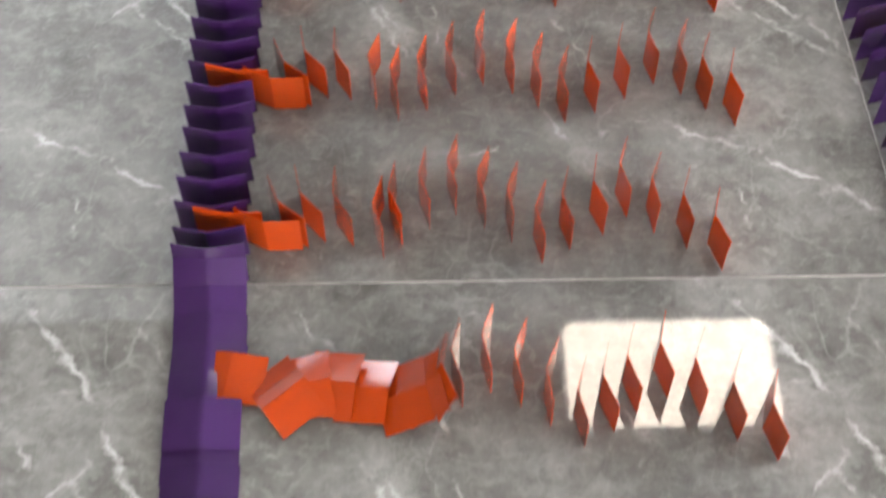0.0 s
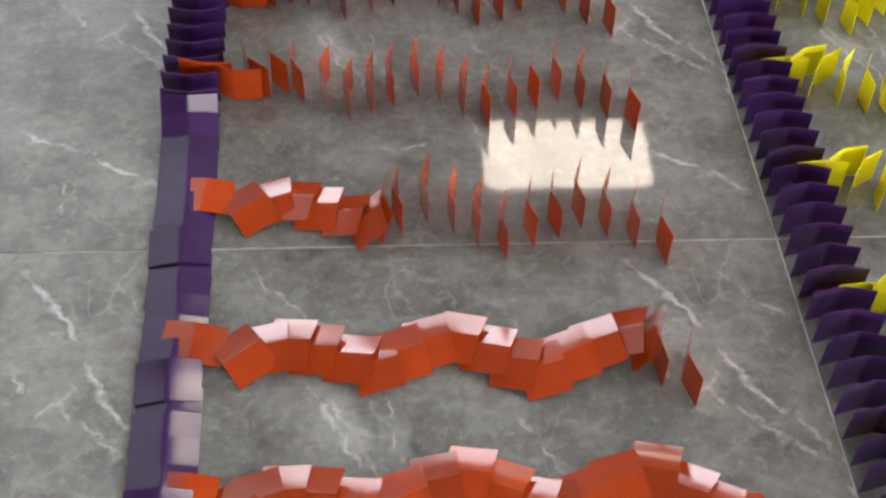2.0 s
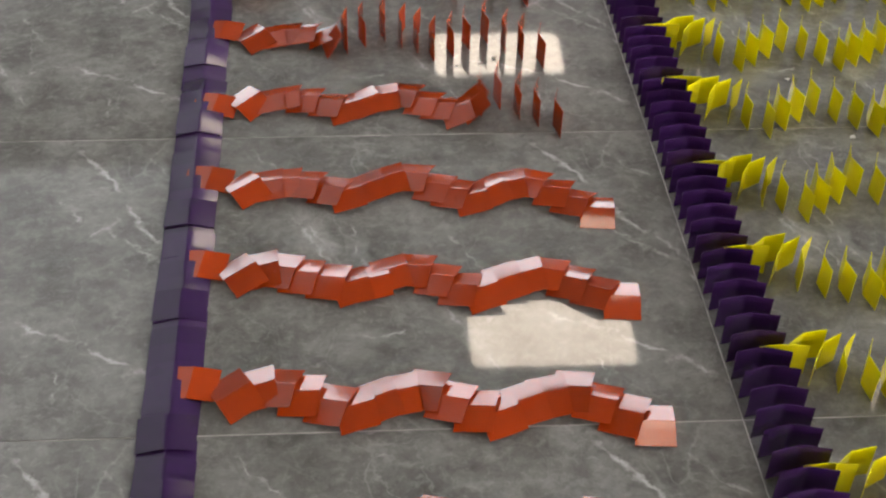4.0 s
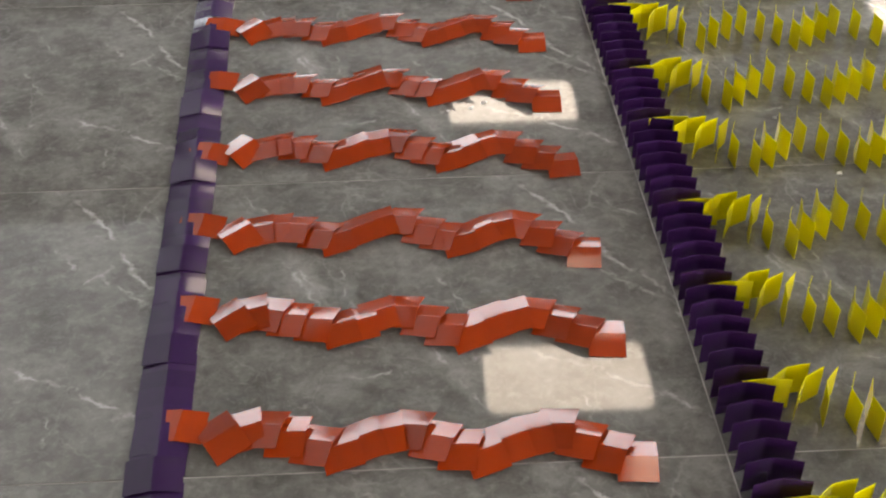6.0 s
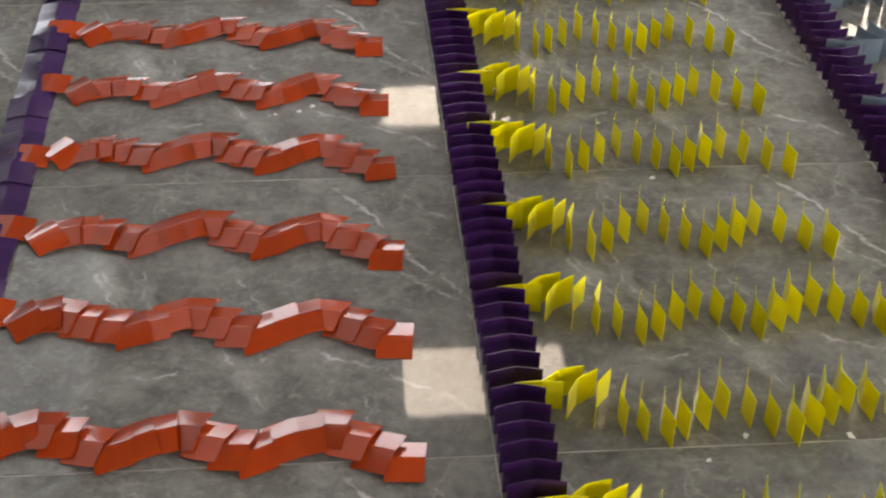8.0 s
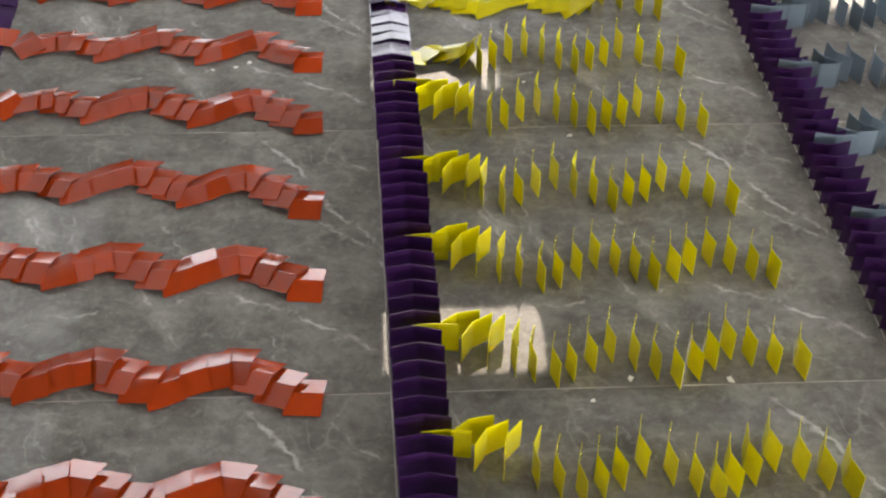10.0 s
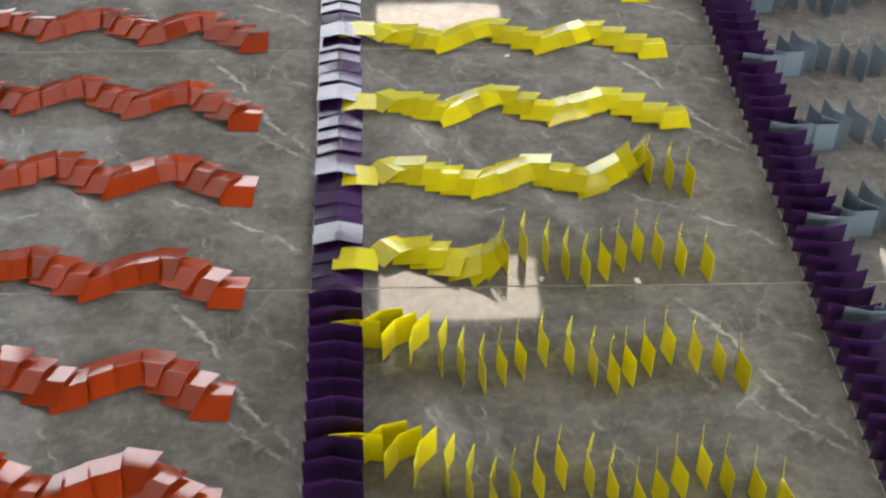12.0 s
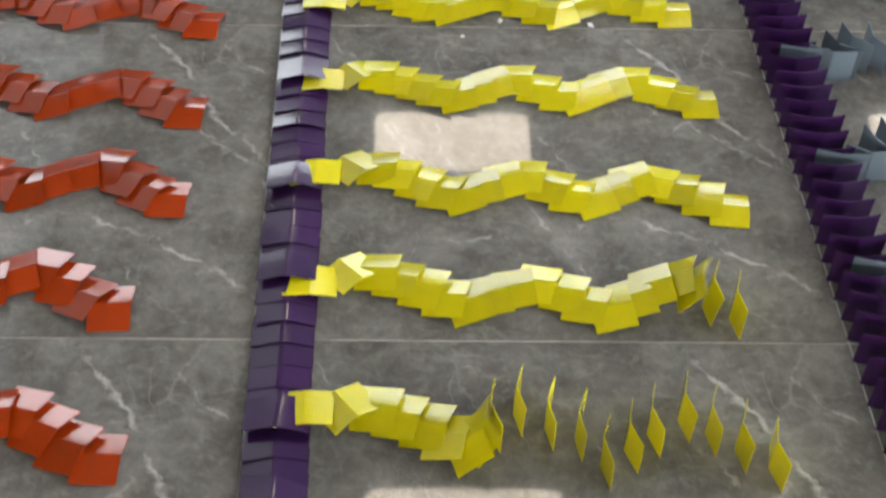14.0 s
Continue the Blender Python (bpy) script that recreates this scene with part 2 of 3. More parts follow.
def hall():
    bm = bmesh.new()
    box(bm, X0, X1, Y0, Y1, -0.06, -0.0006)
    floor = tagged(part("floor", bm, GROUT), "polished grey marble tile floor with pale veins and thin joints", "floor", kind="structure")
    bm = bmesh.new()
    box(bm, X0, X1, Y0, Y1, TOP, TOP + 0.15)
    tagged(part("ceiling", bm, CEILING), "plain grey painted ceiling", "ceiling", kind="structure")
    for name, b in (("wall_west", (X0 - 0.2, X0, Y0, Y1, -0.06, TOP)),):
        bm = bmesh.new()
        box(bm, *b)
        tagged(part(name, bm, WALL), "plain grey painted wall", "wall", kind="structure")
    bm = bmesh.new()
    lo, hi, wy0, wy1 = 0.68, 2.25, -2.6, 4.9
    box(bm, X1, X1 + 0.2, Y0, Y1, -0.06, lo)
    box(bm, X1, X1 + 0.2, Y0, Y1, hi, TOP)
    box(bm, X1, X1 + 0.2, Y0, wy0, lo, hi)
    box(bm, X1, X1 + 0.2, wy1, Y1, lo, hi)
    tagged(part("wall_east", bm, WALL), "grey painted wall with a window band", "wall", kind="structure")
    win = tagged(new("window_2"), "window band with slim pale frames", "window", kind="structure")
    for i in range(6):
        y = wy0 + (wy1 - wy0) * i / 5
        bm = bmesh.new()
        box(bm, X1 + 0.05, X1 + 0.13, y - 0.04, y + 0.04, lo, hi)
        part("window_frame", bm, FRAME, win)
    bm = bmesh.new()
    box(bm, X1 + 0.9, X1 + 1.0, Y0 - 2, Y1 + 0.6, -0.5, 6)
    tagged(part("backdrop", bm, SKY_EAST), "bright overcast sky outside the window", "sky", kind="structure")
    bm = bmesh.new()
    lo, hi, wx0, wx1 = 1.2, 2.89, -6.4, 3.8
    box(bm, X0 - 0.2, X1 + 0.2, Y1, Y1 + 0.2, -0.06, lo)
    box(bm, X0 - 0.2, X1 + 0.2, Y1, Y1 + 0.2, hi, TOP)
    box(bm, X0 - 0.2, wx0, Y1, Y1 + 0.2, lo, hi)
    box(bm, wx1, X1 + 0.2, Y1, Y1 + 0.2, lo, hi)
    tagged(part("wall_north", bm, WALL), "grey painted wall with a long window band", "wall", kind="structure")
    win = tagged(new("window_1"), "long window band with slim pale frames", "window", kind="structure")
    for i in range(8):
        x = wx0 + (wx1 - wx0) * i / 7
        bm = bmesh.new()
        box(bm, x - 0.04, x + 0.04, Y1 + 0.05, Y1 + 0.13, lo, hi)
        part("window_frame", bm, FRAME, win)
    bm = bmesh.new()
    box(bm, X0 - 2, X1 + 2, Y1 + 0.9, Y1 + 1.0, -0.5, 6)
    tagged(part("backdrop", bm, SKY), "bright overcast sky outside the window", "sky", kind="structure")
    # unseen south opening, added as fill for faces turned towards the camera
    bm = bmesh.new()
    lo, hi, wx0, wx1 = 0.45, 2.4, -2.6, 3.8
    box(bm, X0 - 0.2, X1 + 0.2, Y0 - 0.2, Y0, -0.06, lo)
    box(bm, X0 - 0.2, X1 + 0.2, Y0 - 0.2, Y0, hi, TOP)
    box(bm, X0 - 0.2, wx0, Y0 - 0.2, Y0, lo, hi)
    box(bm, wx1, X1 + 0.2, Y0 - 0.2, Y0, lo, hi)
    tagged(part("wall_south", bm, WALL), "grey painted wall with an opening for the added fill", "wall", kind="structure")
    win = tagged(new("south_fill_window"), "unseen framed opening added as fill light from the south", "window", kind="structure")
    for i in range(6):
        x = wx0 + (wx1 - wx0) * i / 5
        bm = bmesh.new()
        box(bm, x - 0.04, x + 0.04, Y0 - 0.13, Y0 - 0.05, lo, hi)
        part("window_frame", bm, FRAME, win)
    # glowing panel behind it, the source of that added fill
    bm = bmesh.new()
    box(bm, X0 - 2, X1 + 0.8, Y0 - 1.0, Y0 - 0.9, -0.5, 6)
    tagged(part("backdrop", bm, FILL_PANEL), "bright overcast sky outside the window", "sky", kind="structure")
    bm = bmesh.new()
    box(bm, -4.2, -1.45, 1.2, 4.4, TOP - 0.02, TOP - 0.004)
    tagged(part("window_4", bm, FROSTED), "dim frosted skylight panel in the ceiling", "skylight", kind="structure")
    return floor


FLOOR = hall()


def rounded(w, d, r, z, bm):
    """A ring of points round a rectangle with rounded corners."""
    ring = []
    for cx, cy, start in ((w - r, d - r, 0), (r - w, d - r, 90), (r - w, r - d, 180), (w - r, r - d, 270)):
        for k in range(6):
            g = radians(start + 18 * k)
            ring.append(bm.verts.new((cx + r * math.cos(g), cy + r * math.sin(g), z)))
    return ring


def between(bm, lower, upper):
    for k in range(len(lower)):
        j = (k + 1) % len(lower)
        bm.faces.new((lower[k], lower[j], upper[j], upper[k]))


def ceiling_lamp(x, y):
    e = tagged(new("ceiling_light"), "lit rectangular ceiling panel light with rounded corners", "ceiling light", "ceiling panel lights")
    e.location = (x, y, TOP)
    w, d = 0.372, 0.212
    bm = bmesh.new()
    low, high = rounded(w, d, 0.045, -0.014, bm), rounded(w, d, 0.045, -0.004, bm)
    bm.faces.new(low[::-1])
    bm.faces.new(high)
    between(bm, low, high)
    part("diffuser", bm, LAMP, e)
    bm = bmesh.new()
    rings = [rounded(w + g, d + g, 0.046 + g, z, bm) for g, z in ((0.002, -0.003), (0.002, -0.018), (0.016, -0.018), (0.018, -0.003))]
    for k in range(4):
        between(bm, rings[k], rings[(k + 1) % 4])
    part("frame", bm, METAL, e)


# last three unseen: two assumed, one added to reflect as bright streaks upper right
for lx, ly in ((0.375, 0.945), (0.350, 3.12), (0.310, 5.43), (2.78, 0.945), (2.78, 3.14), (3.15, 6.30)):
    ceiling_lamp(lx, ly)


# ---- folded cards ----
CARD_H = 0.050
rnd = random.Random(7)


def card_mesh(name, material, b, a, curl, lean, crease):
    """One bent card standing on its edge, facing +x, its origin between its two front feet.
    b: half its span, a: how far the fold stands back, curl: bow of each wing, lean: uneven top, crease: width of the rounding at the fold."""
    bm = bmesh.new()
    c = crease
    us = [-1, -0.7, -0.4, -2 * c, -c, 0, c, 2 * c, 0.4, 0.7, 1]
    t = 0.00035
    bow = lean * 0.8
    plan = []
    for u in us:
        s = (math.sqrt(u * u + c * c) - c) / (math.sqrt(1 + c * c) - c)
        x = -a * (1 - s) + curl * math.sin(math.pi * min(1, abs(u))) * (1 if u > 0 else 0.6)
        plan.append(Vector((x, u * b, 0)))
    ring = []
    for i, p in enumerate(plan):
        d = plan[min(i + 1, len(plan) - 1)] - plan[max(i - 1, 0)]
        nrm = Vector((d.y, -d.x, 0)).normalized() * t
        col = []
        for z in (0, 0.25, 0.5, 0.75, 1):
            q = p + Vector((lean * z * z * us[i] + bow * 4 * z * (1 - z), 0, CARD_H * z))
            col.append((bm.verts.new(q + nrm), bm.verts.new(q - nrm)))
        ring.append(col)
    for i in range(len(ring) - 1):
        for k in range(4):
            A, B = ring[i], ring[i + 1]
            bm.faces.new((A[k][0], B[k][0], B[k + 1][0], A[k + 1][0]))
            bm.faces.new((A[k][1], A[k + 1][1], B[k + 1][1], B[k][1]))
        bm.faces.new((ring[i][4][0], ring[i + 1][4][0], ring[i + 1][4][1], ring[i][4][1]))
        bm.faces.new((ring[i][0][0], ring[i][0][1], ring[i + 1][0][1], ring[i + 1][0][0]))
    for c in (ring[0], ring[-1]):
        for k in range(4):
            bm.faces.new((c[k][0], c[k][1], c[k + 1][1], c[k + 1][0]))
    bmesh.ops.recalc_face_normals(bm, faces=bm.faces)
    me = mesh_of(name, bm, material)
    me.shade_smooth()
    me.set_sharp_from_angle(angle=radians(5))
    return me


def variants(name, material, b, a, crease, n=6):
    r = random.Random(len(name) + 3)
    return [card_mesh(name, material, b * r.uniform(0.98, 1.02), a * r.uniform(0.9, 1.1), r.uniform(-0.0009, 0.0003), r.uniform(-0.0009, 0.0009), crease) for _ in range(n)] + [
        card_mesh(name, material, b * 1.02, a * 0.45, r.uniform(-0.0004, 0.0004), 0.0, crease) for _ in range(2)]


KINDS = {
    "purple": (variants("purple_card", PURPLE, 0.0358, 0.0080, 0.07), "dark purple folded paper card", "purple card column"),
    "orange": (variants("orange_card", ORANGE, 0.0340, 0.0094, 0.012), "orange folded paper card", "orange card row"),
    "yellow": (variants("yellow_card", YELLOW, 0.0312, 0.0082, 0.012), "bright yellow folded paper card", "yellow card row"),
    "grey": (variants("grey_card", GREY, 0.0325, 0.0095, 0.05), "grey-blue folded paper card", "grey-blue card row"),
}
FALLS = []  # card, x, y, heading, turn as it falls, time of fall, last tilt, how far it is lifted by what it lies on


def card(kind, x, y, heading, when, tilt, turn=0.0, lift=0.0, flat=False):
    """A card with its front feet about (x, y), facing heading; when: the time at which it is pushed, or None."""
    meshes, label, grp = KINDS[kind]
    ob = new(kind + "_card", rnd.choice(meshes[6:] if flat else meshes[:6]))
    state = "standing upright on marble floor"
    if when is not None and when < 14:
        state = "toppling onto its neighbour on marble floor"
    tagged(ob, label + " " + state, "paper card", grp)
    heading += rnd.uniform(-1.8, 1.8)
    tilt += rnd.uniform(-1.6, 1.6) if kind != "purple" else rnd.uniform(-1.0, 1.0)
    turn += rnd.uniform(-5.0, 5.0) if turn else 0.0
    roll = rnd.uniform(-3.2, 3.2) if kind != "purple" else rnd.uniform(-1.4, 1.4)
    if when is None or when > 14:
        ob.matrix_basis = lean(x, y, heading, rnd.uniform(-1.5, 1.5))
    elif when < -0.5:
        ob.matrix_basis = lean(x, y, heading + turn, tilt, lift, roll)
    else:
        FALLS.append((ob, x, y, heading, turn, when, tilt, lift, roll))
    return ob


def lean(x, y, heading, tilt, lift=0.0, roll=0.0):
    """Standing at (x, y), facing heading degrees from +x, tipped forward by tilt, one side raised by roll."""
    up = 0.0006 + lift + 0.032 * abs(math.sin(radians(roll))) + CARD_H * max(0.0, -math.cos(radians(tilt)))
    return pose(x, y, up, 0, 0, heading) @ pose(0, 0, 0, roll, 0, 0) @ pose(0, 0, 0, 0, tilt, 0)


# the three long columns: middle lines drift slightly from the joints
def mid_1(y):
    return -0.6935 - 0.024 * (y + 0.35)


def mid_2(y):
    return 0.0345 - 0.024 * y


def mid_3(y):
    return 0.7200 - 0.025 * y


def front_1(y):
    """When the wave that runs away along the first column comes by."""
    return (y + 0.585) / 0.400


def front_2(y):
    """When the wave that comes back along the second column comes by."""
    return 10.5 + (0.545 - y) / 0.403


PITCH, START = 0.0315, -1.10
ORANGE_ROWS = [-0.990, -0.790, -0.594, -0.406, -0.234, -0.037, 0.183, 0.370, 0.585, 0.778, 0.975, 1.170, 1.365]
YELLOW_ROWS = [-0.995, -0.805, -0.596, -0.411, -0.206, 0.002, 0.183, 0.353, 0.558, 0.742, 0.935, 1.130, 1.325]
GREY_ROWS = [-0.565, -0.358, -0.150, 0.060, 0.266, 0.468, 0.670, 0.872, 1.074, 1.276]


def column(kind, mid, heading, front, links, y0=START, y1=1.62):
    n = int((y1 - y0) / PITCH)
    for i in range(n):
        y = y0 + i * PITCH
        # a card behind the head of a row comes to lie propped up on it
        gap = min(((h - y) if heading > 0 else (y - h)) % 99 for h in links)
        card(kind, mid(y) + rnd.uniform(-0.0012, 0.0012), y, heading, None if front is None else front(y), 82.0 if gap < 0.032 else 86.5 + 1.6 * math.sin(i * 1.1) * math.sin(i * 0.37), lift=0.004 if gap < 0.032 else 0.0)


# turn-off at the head of a row: offset from the column's middle, from the row's base line, heading
AWAY = [(0.016, 0.040, 82), (0.055, 0.042, 77)]
TOWARD = [(0.025, 0.096, -90), (0.058, 0.090, -65), (0.081, 0.075, -46), (0.107, 0.067, -25)]
# near foot of each further card: distance from the column's middle, and from the row's base line
AWAY_LEVEL = (
    [0.093, 0.112, 0.136, 0.163, 0.188, 0.220, 0.251, 0.282, 0.313, 0.340, 0.369, 0.402, 0.437, 0.471, 0.499, 0.522, 0.551],
    [0.035, 0.048, 0.043, 0.030, 0.013, 0.027, 0.047, 0.063, 0.050, 0.029, 0.007, 0.020, 0.040, 0.062, 0.045, 0.024, 0.000])
AWAY_SHORT = (
    [0.093, 0.111, 0.138, 0.169, 0.187, 0.216, 0.244, 0.271, 0.299, 0.329, 0.358, 0.391, 0.418, 0.445, 0.474, 0.506],
    [0.036, 0.043, 0.036, 0.021, 0.039, 0.057, 0.074, 0.057, 0.038, 0.013, 0.029, 0.046, 0.068, 0.047, 0.028, 0.001])
AWAY_NEAR = (
    [0.090, 0.110, 0.134, 0.162, 0.190, 0.215, 0.240, 0.267, 0.294, 0.321, 0.350, 0.378, 0.402, 0.430, 0.459, 0.490, 0.524],
    [0.038, 0.046, 0.036, 0.018, 0.026, 0.033, 0.048, 0.064, 0.048, 0.027, 0.006, 0.021, 0.040, 0.054, 0.036, 0.011, -0.011])
AWAY_MIDDLE = (
    [0.096, 0.117, 0.139, 0.166, 0.194, 0.225, 0.254, 0.285, 0.315, 0.343, 0.373, 0.407, 0.439, 0.470, 0.499, 0.525, 0.556],
    [0.055, 0.065, 0.054, 0.040, 0.020, 0.033, 0.050, 0.067, 0.051, 0.030, 0.009, 0.025, 0.042, 0.060, 0.044, 0.024, -0.001])
AWAY_SLANT = (
    [0.098, 0.121, 0.142, 0.168, 0.200, 0.230, 0.256, 0.287, 0.316, 0.345, 0.376, 0.411, 0.440, 0.469, 0.498, 0.528, 0.561],
    [0.074, 0.081, 0.064, 0.051, 0.027, 0.039, 0.053, 0.070, 0.052, 0.030, 0.010, 0.029, 0.043, 0.059, 0.043, 0.023, -0.002])
AWAY_FAR = (
    [0.101, 0.122, 0.147, 0.173, 0.198, 0.235, 0.264, 0.298, 0.327, 0.352, 0.379, 0.413, 0.440, 0.472, 0.501, 0.528, 0.560],
    [0.074, 0.080, 0.077, 0.063, 0.039, 0.053, 0.071, 0.089, 0.067, 0.052, 0.025, 0.036, 0.057, 0.075, 0.046, 0.027, -0.002])
TOWARD_MIDDLE = (
    [0.131, 0.155, 0.185, 0.209, 0.238, 0.265, 0.294, 0.320, 0.348, 0.376, 0.402, 0.427, 0.452, 0.483, 0.519],
    [0.020, 0.007, -0.006, 0.006, 0.023, 0.040, 0.022, 0.005, -0.011, 0.003, 0.022, 0.041, 0.027, 0.011, -0.001])
TOWARD_EVEN = (
    [0.130, 0.159, 0.191, 0.217, 0.246, 0.273, 0.301, 0.328, 0.354, 0.386, 0.412, 0.443, 0.470, 0.500, 0.528],
    [0.026, 0.016, 0.001, 0.011, 0.029, 0.049, 0.034, 0.021, 0.002, 0.018, 0.034, 0.048, 0.034, 0.018, 0.001])
TOWARD_LOW = (
    [0.135, 0.163, 0.190, 0.217, 0.242, 0.272, 0.303, 0.331, 0.357, 0.380, 0.406, 0.435, 0.467, 0.494, 0.522],
    [0.036, 0.020, 0.006, 0.017, 0.030, 0.049, 0.035, 0.016, 0.001, 0.014, 0.031, 0.052, 0.037, 0.020, 0.000])
TOWARD_NEAR = (
    [0.133, 0.161, 0.189, 0.216, 0.245, 0.272, 0.303, 0.327, 0.357, 0.385, 0.411, 0.441, 0.465, 0.496, 0.527],
    [0.048, 0.029, 0.010, 0.026, 0.039, 0.057, 0.044, 0.024, 0.005, 0.020, 0.039, 0.053, 0.038, 0.019, 0.000])
TOWARD_FRONT = (
    [0.133, 0.160, 0.187, 0.212, 0.237, 0.263, 0.294, 0.325, 0.351, 0.382, 0.409, 0.442, 0.468, 0.497, 0.531],
    [0.055, 0.036, 0.015, 0.028, 0.048, 0.069, 0.052, 0.037, 0.003, 0.023, 0.044, 0.062, 0.045, 0.023, 0.000])
TOWARD_FAR = (
    [0.121, 0.153, 0.181, 0.210, 0.240, 0.268, 0.296, 0.324, 0.352, 0.380, 0.409, 0.442, 0.475, 0.509],
    [0.036, 0.013, 0.032, 0.054, 0.073, 0.050, 0.032, 0.011, 0.025, 0.037, 0.062, 0.043, 0.020, 0.000])
ORANGE_WAVES = {-0.990: AWAY_NEAR, -0.790: AWAY_NEAR, -0.594: AWAY_SHORT, -0.406: AWAY_LEVEL, -0.234: AWAY_MIDDLE, -0.037: AWAY_SLANT, 0.183: AWAY_SLANT}
YELLOW_WAVES = {-0.995: TOWARD_FRONT, -0.805: TOWARD_FRONT, -0.596: TOWARD_NEAR, -0.411: TOWARD_NEAR, -0.206: TOWARD_LOW, 0.002: TOWARD_MIDDLE, 0.183: TOWARD_EVEN}


def head_y(y, heading):
    """A row's first card stands close before the next column card that it will push."""
    if heading < 0:
        return START + PITCH * math.floor((y - START) / PITCH) + 0.0085
    return START + PITCH * round((y + 0.012 - START) / PITCH) - 0.012


def row(kind, base, mid, head, wave, half, t0, step, late, count=99):
    """One wavy side row. late: seconds between the wave passing the column and the first card."""
    away = head[0][2] > 0
    xs, ys = wave
    lift = ys[0] - (0.035 if away else 0.023)
    spots = [(mid(base) + x, base + y + lift, h) for x, y, h in head]
    # the first card leans close to the column card that it will push
    x, y, h = spots[0]
    spots[0] = (x, head_y(y, h), h)
    feet = list(zip(xs, ys))[:count]
    bends = (37, 29, 15) if away else (-8, -3)
    for i, (x, y) in enumerate(feet):
        p, q = feet[max(i - 1, 0)], feet[min(i + 1, len(feet) - 1)]
        h = bends[i] if i < len(bends) else 0.12 * math.degrees(math.atan2(q[1] - p[1], q[0] - p[0]))
        if i == len(feet) - 1:
            h = 0
        h -= 1 if away else 0
        g = radians(h)
        spots.append((mid(base) + x - half * math.sin(g), base + y + half * math.cos(g), h))
    t = t0
    n = len(spots)
    for i, (x, y, h) in enumerate(spots):
        # each card swings towards the next two as it falls
        one, two = spots[min(i + 1, n - 1)], spots[min(i + 2, n - 1)]
        aim = 0.65 * math.atan2(one[1] - y, one[0] - x) + 0.35 * math.atan2(two[1] - y, two[0] - x)
        end = (0.42 if aim > 0 else 0.62) * math.degrees(aim)
        if i == 0:
            end = h
        elif i == 1:
            end = 35 if away else -52
        elif i == n - 1:
            end = h - 2
        tilt = 88.5 if i == n - 1 else 84.5 if i == 0 else 79.8 if aim > 0 else 80.5
        card(kind, x, y, h, None if t0 is None else t, tilt, end - h, (0.003 if away else 0.005) if i == 0 else 0.0, i == 0)
        if t0 is not None:
            t += late if i < (3 if away else 4) else step


column("purple", mid_1, 90, front_1, [head_y(b + AWAY[0][1], 90) for b in ORANGE_ROWS])
for b in ORANGE_ROWS:
    row("orange", b, mid_1, AWAY, ORANGE_WAVES.get(b, AWAY_FAR), 0.034, front_1(b + 0.042) + (0.0 if b < -0.1 else 0.03), 0.0645, 0.036 if b < -0.1 else 0.062)
column("purple", mid_2, -90, front_2, [head_y(b + TOWARD[0][1], -90) for b in YELLOW_ROWS])
for b in YELLOW_ROWS:
    row("yellow", b, mid_2, TOWARD, YELLOW_WAVES.get(b, TOWARD_FAR), 0.0315, front_2(b + 0.094) - 0.05, 0.0555, 0.053)
column("purple", mid_3, 90, None, [head_y(b + AWAY[0][1], 90) for b in GREY_ROWS])
for b in GREY_ROWS:
    row("grey", b, mid_3, AWAY, AWAY_LEVEL, 0.0325, None, 0, 0, 13)


SCRAPS = [(0.263, -0.024), (0.319, 0.014), (0.453, 0.007), (-0.304, 0.79), (-0.264, 0.797), (-0.241, 0.812), (0.243, 0.736), (0.305, 0.573)]
SCRAP = plain("white_paper", (0.78, 0.77, 0.74), 0.7, 200, 0.05)


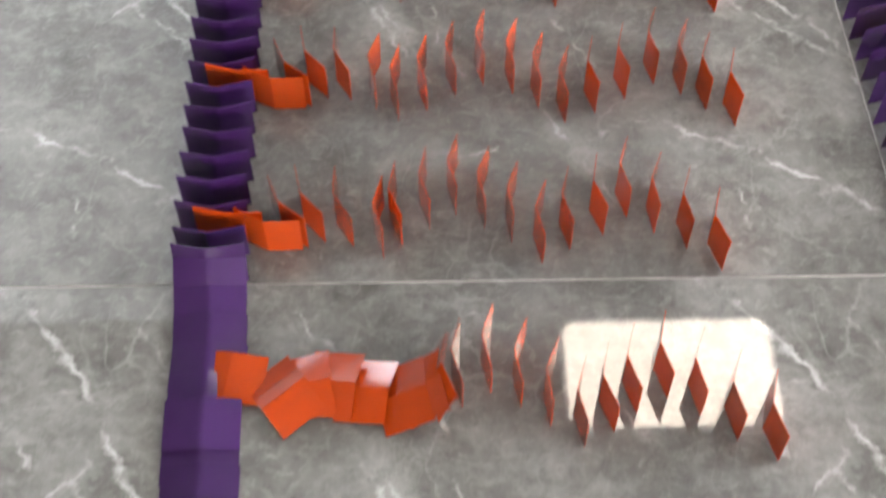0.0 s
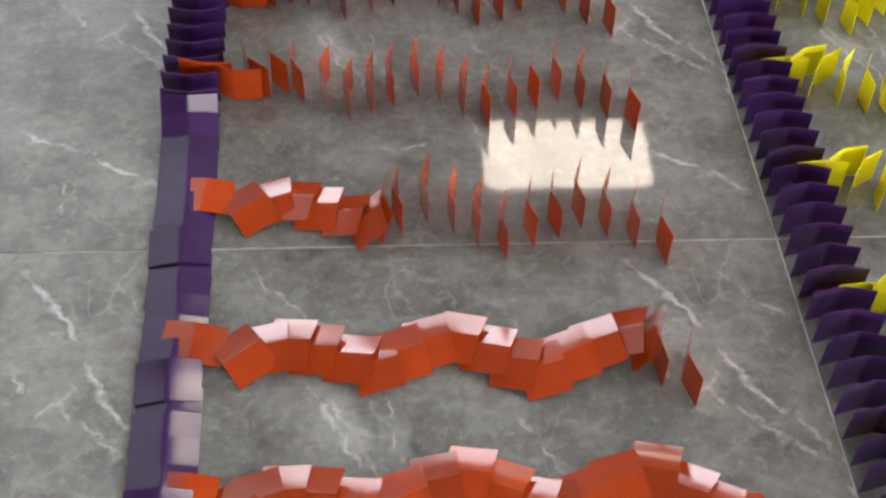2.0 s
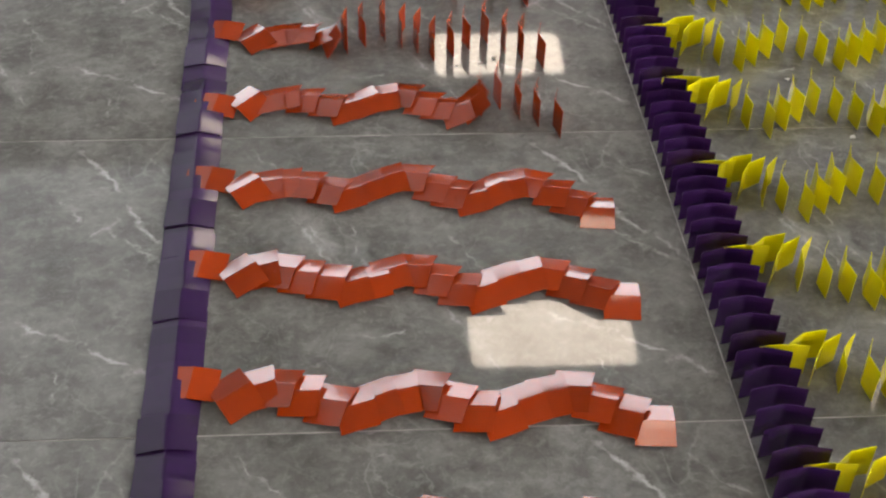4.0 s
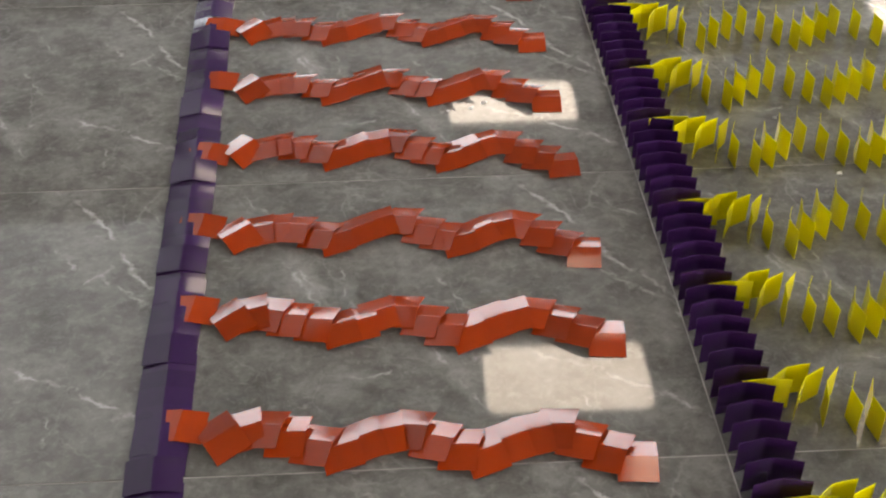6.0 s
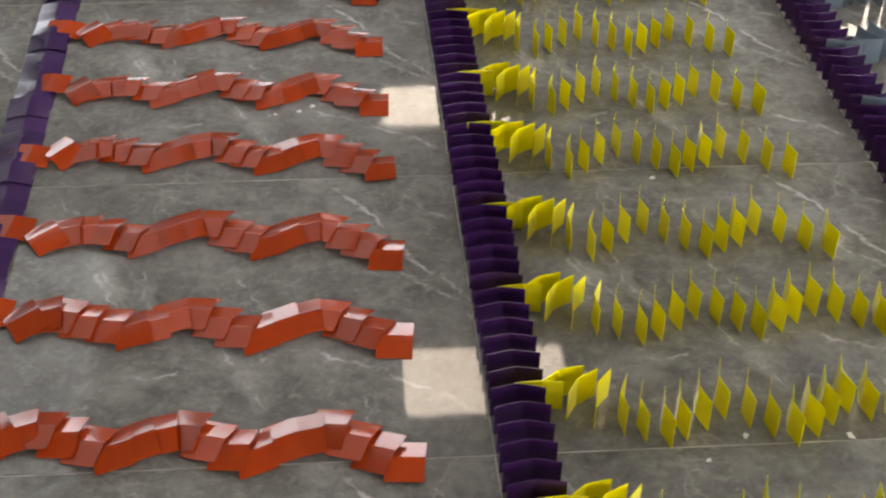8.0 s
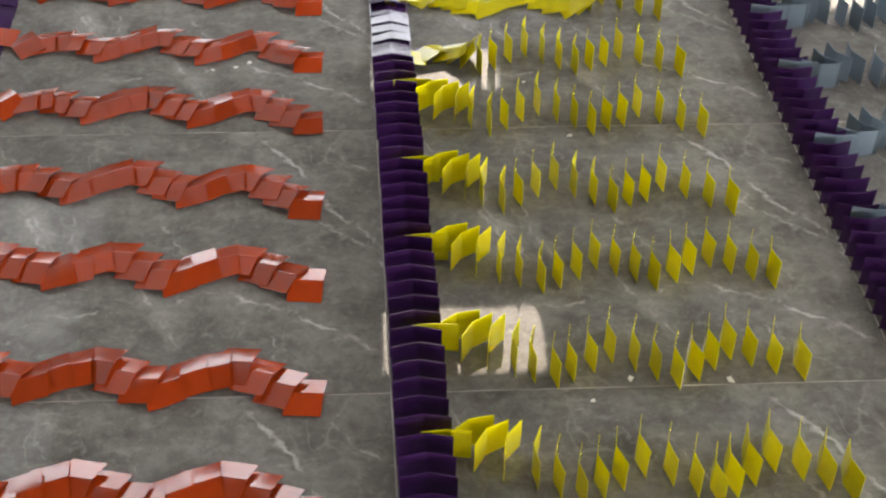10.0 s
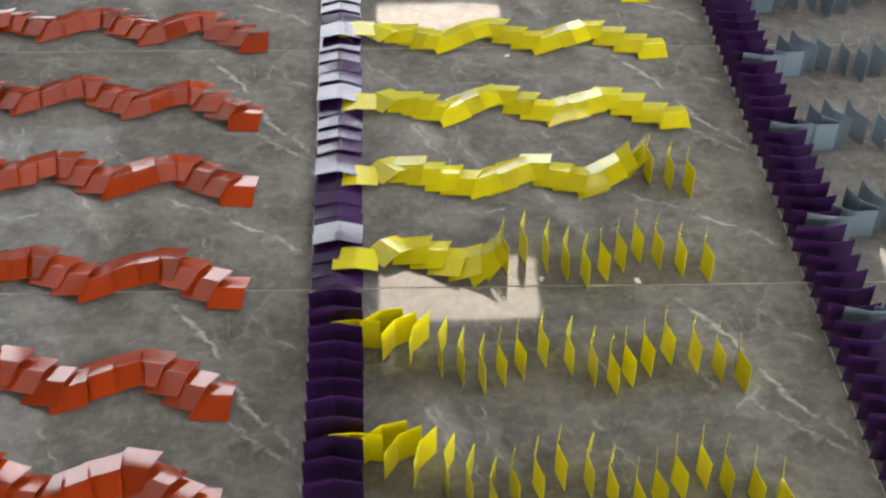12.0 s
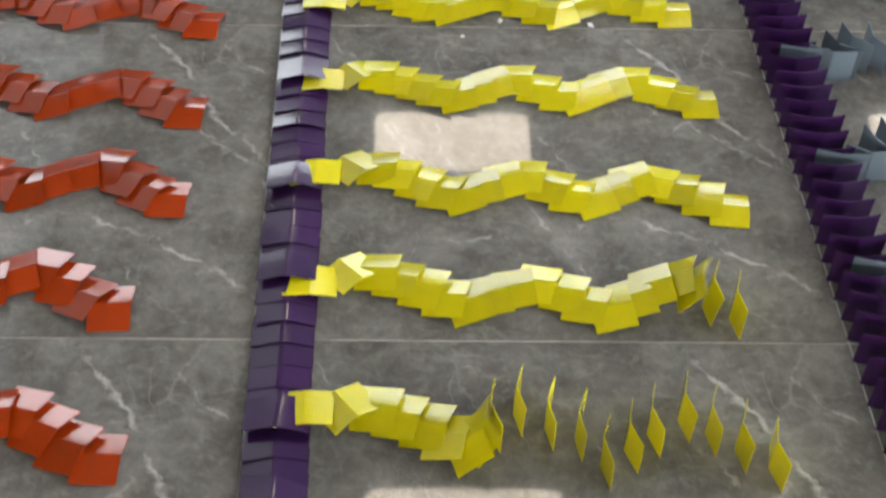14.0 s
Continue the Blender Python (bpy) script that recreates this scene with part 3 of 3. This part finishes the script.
def scrap(x, y, size, turn):
    """A torn bit of white paper, one corner curled up."""
    bm = bmesh.new()
    top = [bm.verts.new(p) for p in ((-size, -size * 0.7, 0.0006), (size, -size * 0.5, 0.0008), (size * 0.7, size * 0.8, 0.0024), (-size * 0.6, size * 0.6, 0.0007))]
    low = [bm.verts.new(v.co - Vector((0, 0, 0.0005))) for v in top]
    bm.faces.new(top)
    bm.faces.new(low[::-1])
    for k in range(4):
        bm.faces.new((low[k], low[(k + 1) % 4], top[(k + 1) % 4], top[k]))
    ob = part("paper_scrap", bm, SCRAP)
    ob.matrix_basis = pose(x, y, 0, 0, 0, turn)
    tagged(ob, "small torn white paper scrap lying on marble floor", "paper scrap", "paper scraps")


for i, (sx, sy) in enumerate(SCRAPS):
    scrap(sx, sy, 0.0035 + 0.0012 * (i % 3), 50 * i)


# ---- floor tiles, last ----
def tiles():
    bm = bmesh.new()
    x1, y1, e = TILE_X - JOINT, TILE_Y - JOINT, 0.0003
    lo = [bm.verts.new((x, y, -0.0012)) for x, y in ((0, 0), (x1, 0), (x1, y1), (0, y1))]
    mi = [bm.verts.new((x, y, -e)) for x, y in ((0, 0), (x1, 0), (x1, y1), (0, y1))]
    hi = [bm.verts.new((x, y, 0)) for x, y in ((e, e), (x1 - e, e), (x1 - e, y1 - e), (e, y1 - e))]
    for v in bm.verts:
        v.co.x -= SKEW * v.co.y
    for a, b in ((lo, mi), (mi, hi)):
        for k in range(4):
            bm.faces.new((a[k], a[(k + 1) % 4], b[(k + 1) % 4], b[k]))
    bm.faces.new(hi)
    me = mesh_of("tile", bm, MARBLE)
    for i in range(-13, 13):
        for j in range(-12, 21):
            y = j * TILE_Y + JOINT / 2
            x = i * TILE_X + JOINT / 2 - 0.002 - SKEW * y
            if X0 - TILE_X < x < X1 and Y0 - TILE_Y < y < Y1:
                ob = new("tile", me)
                ob.parent = FLOOR
                ob.location = (x, y, 0)


tiles()


# ---- what moves ----
def motions():
    for ob, x, y, heading, turn, when, tilt, lift, roll in FALLS:
        def at(t):
            k = [(0.0, 0.0), (0.07, 0.40), (0.14, 0.74), (0.21, 0.93), (0.29, 1.0)]
            f = float(np.interp(t - when, [p[0] for p in k], [p[1] for p in k]))
            return lean(x, y, heading + turn * f, f * tilt, lift * f, roll * f)

        times = [0.0] + [when + d for d in (0.0, 0.07, 0.14, 0.21, 0.29) if 0.03 < when + d < 13.97] + [14.0]
        walk(ob, [(t, at(t)) for t in times])


motions()
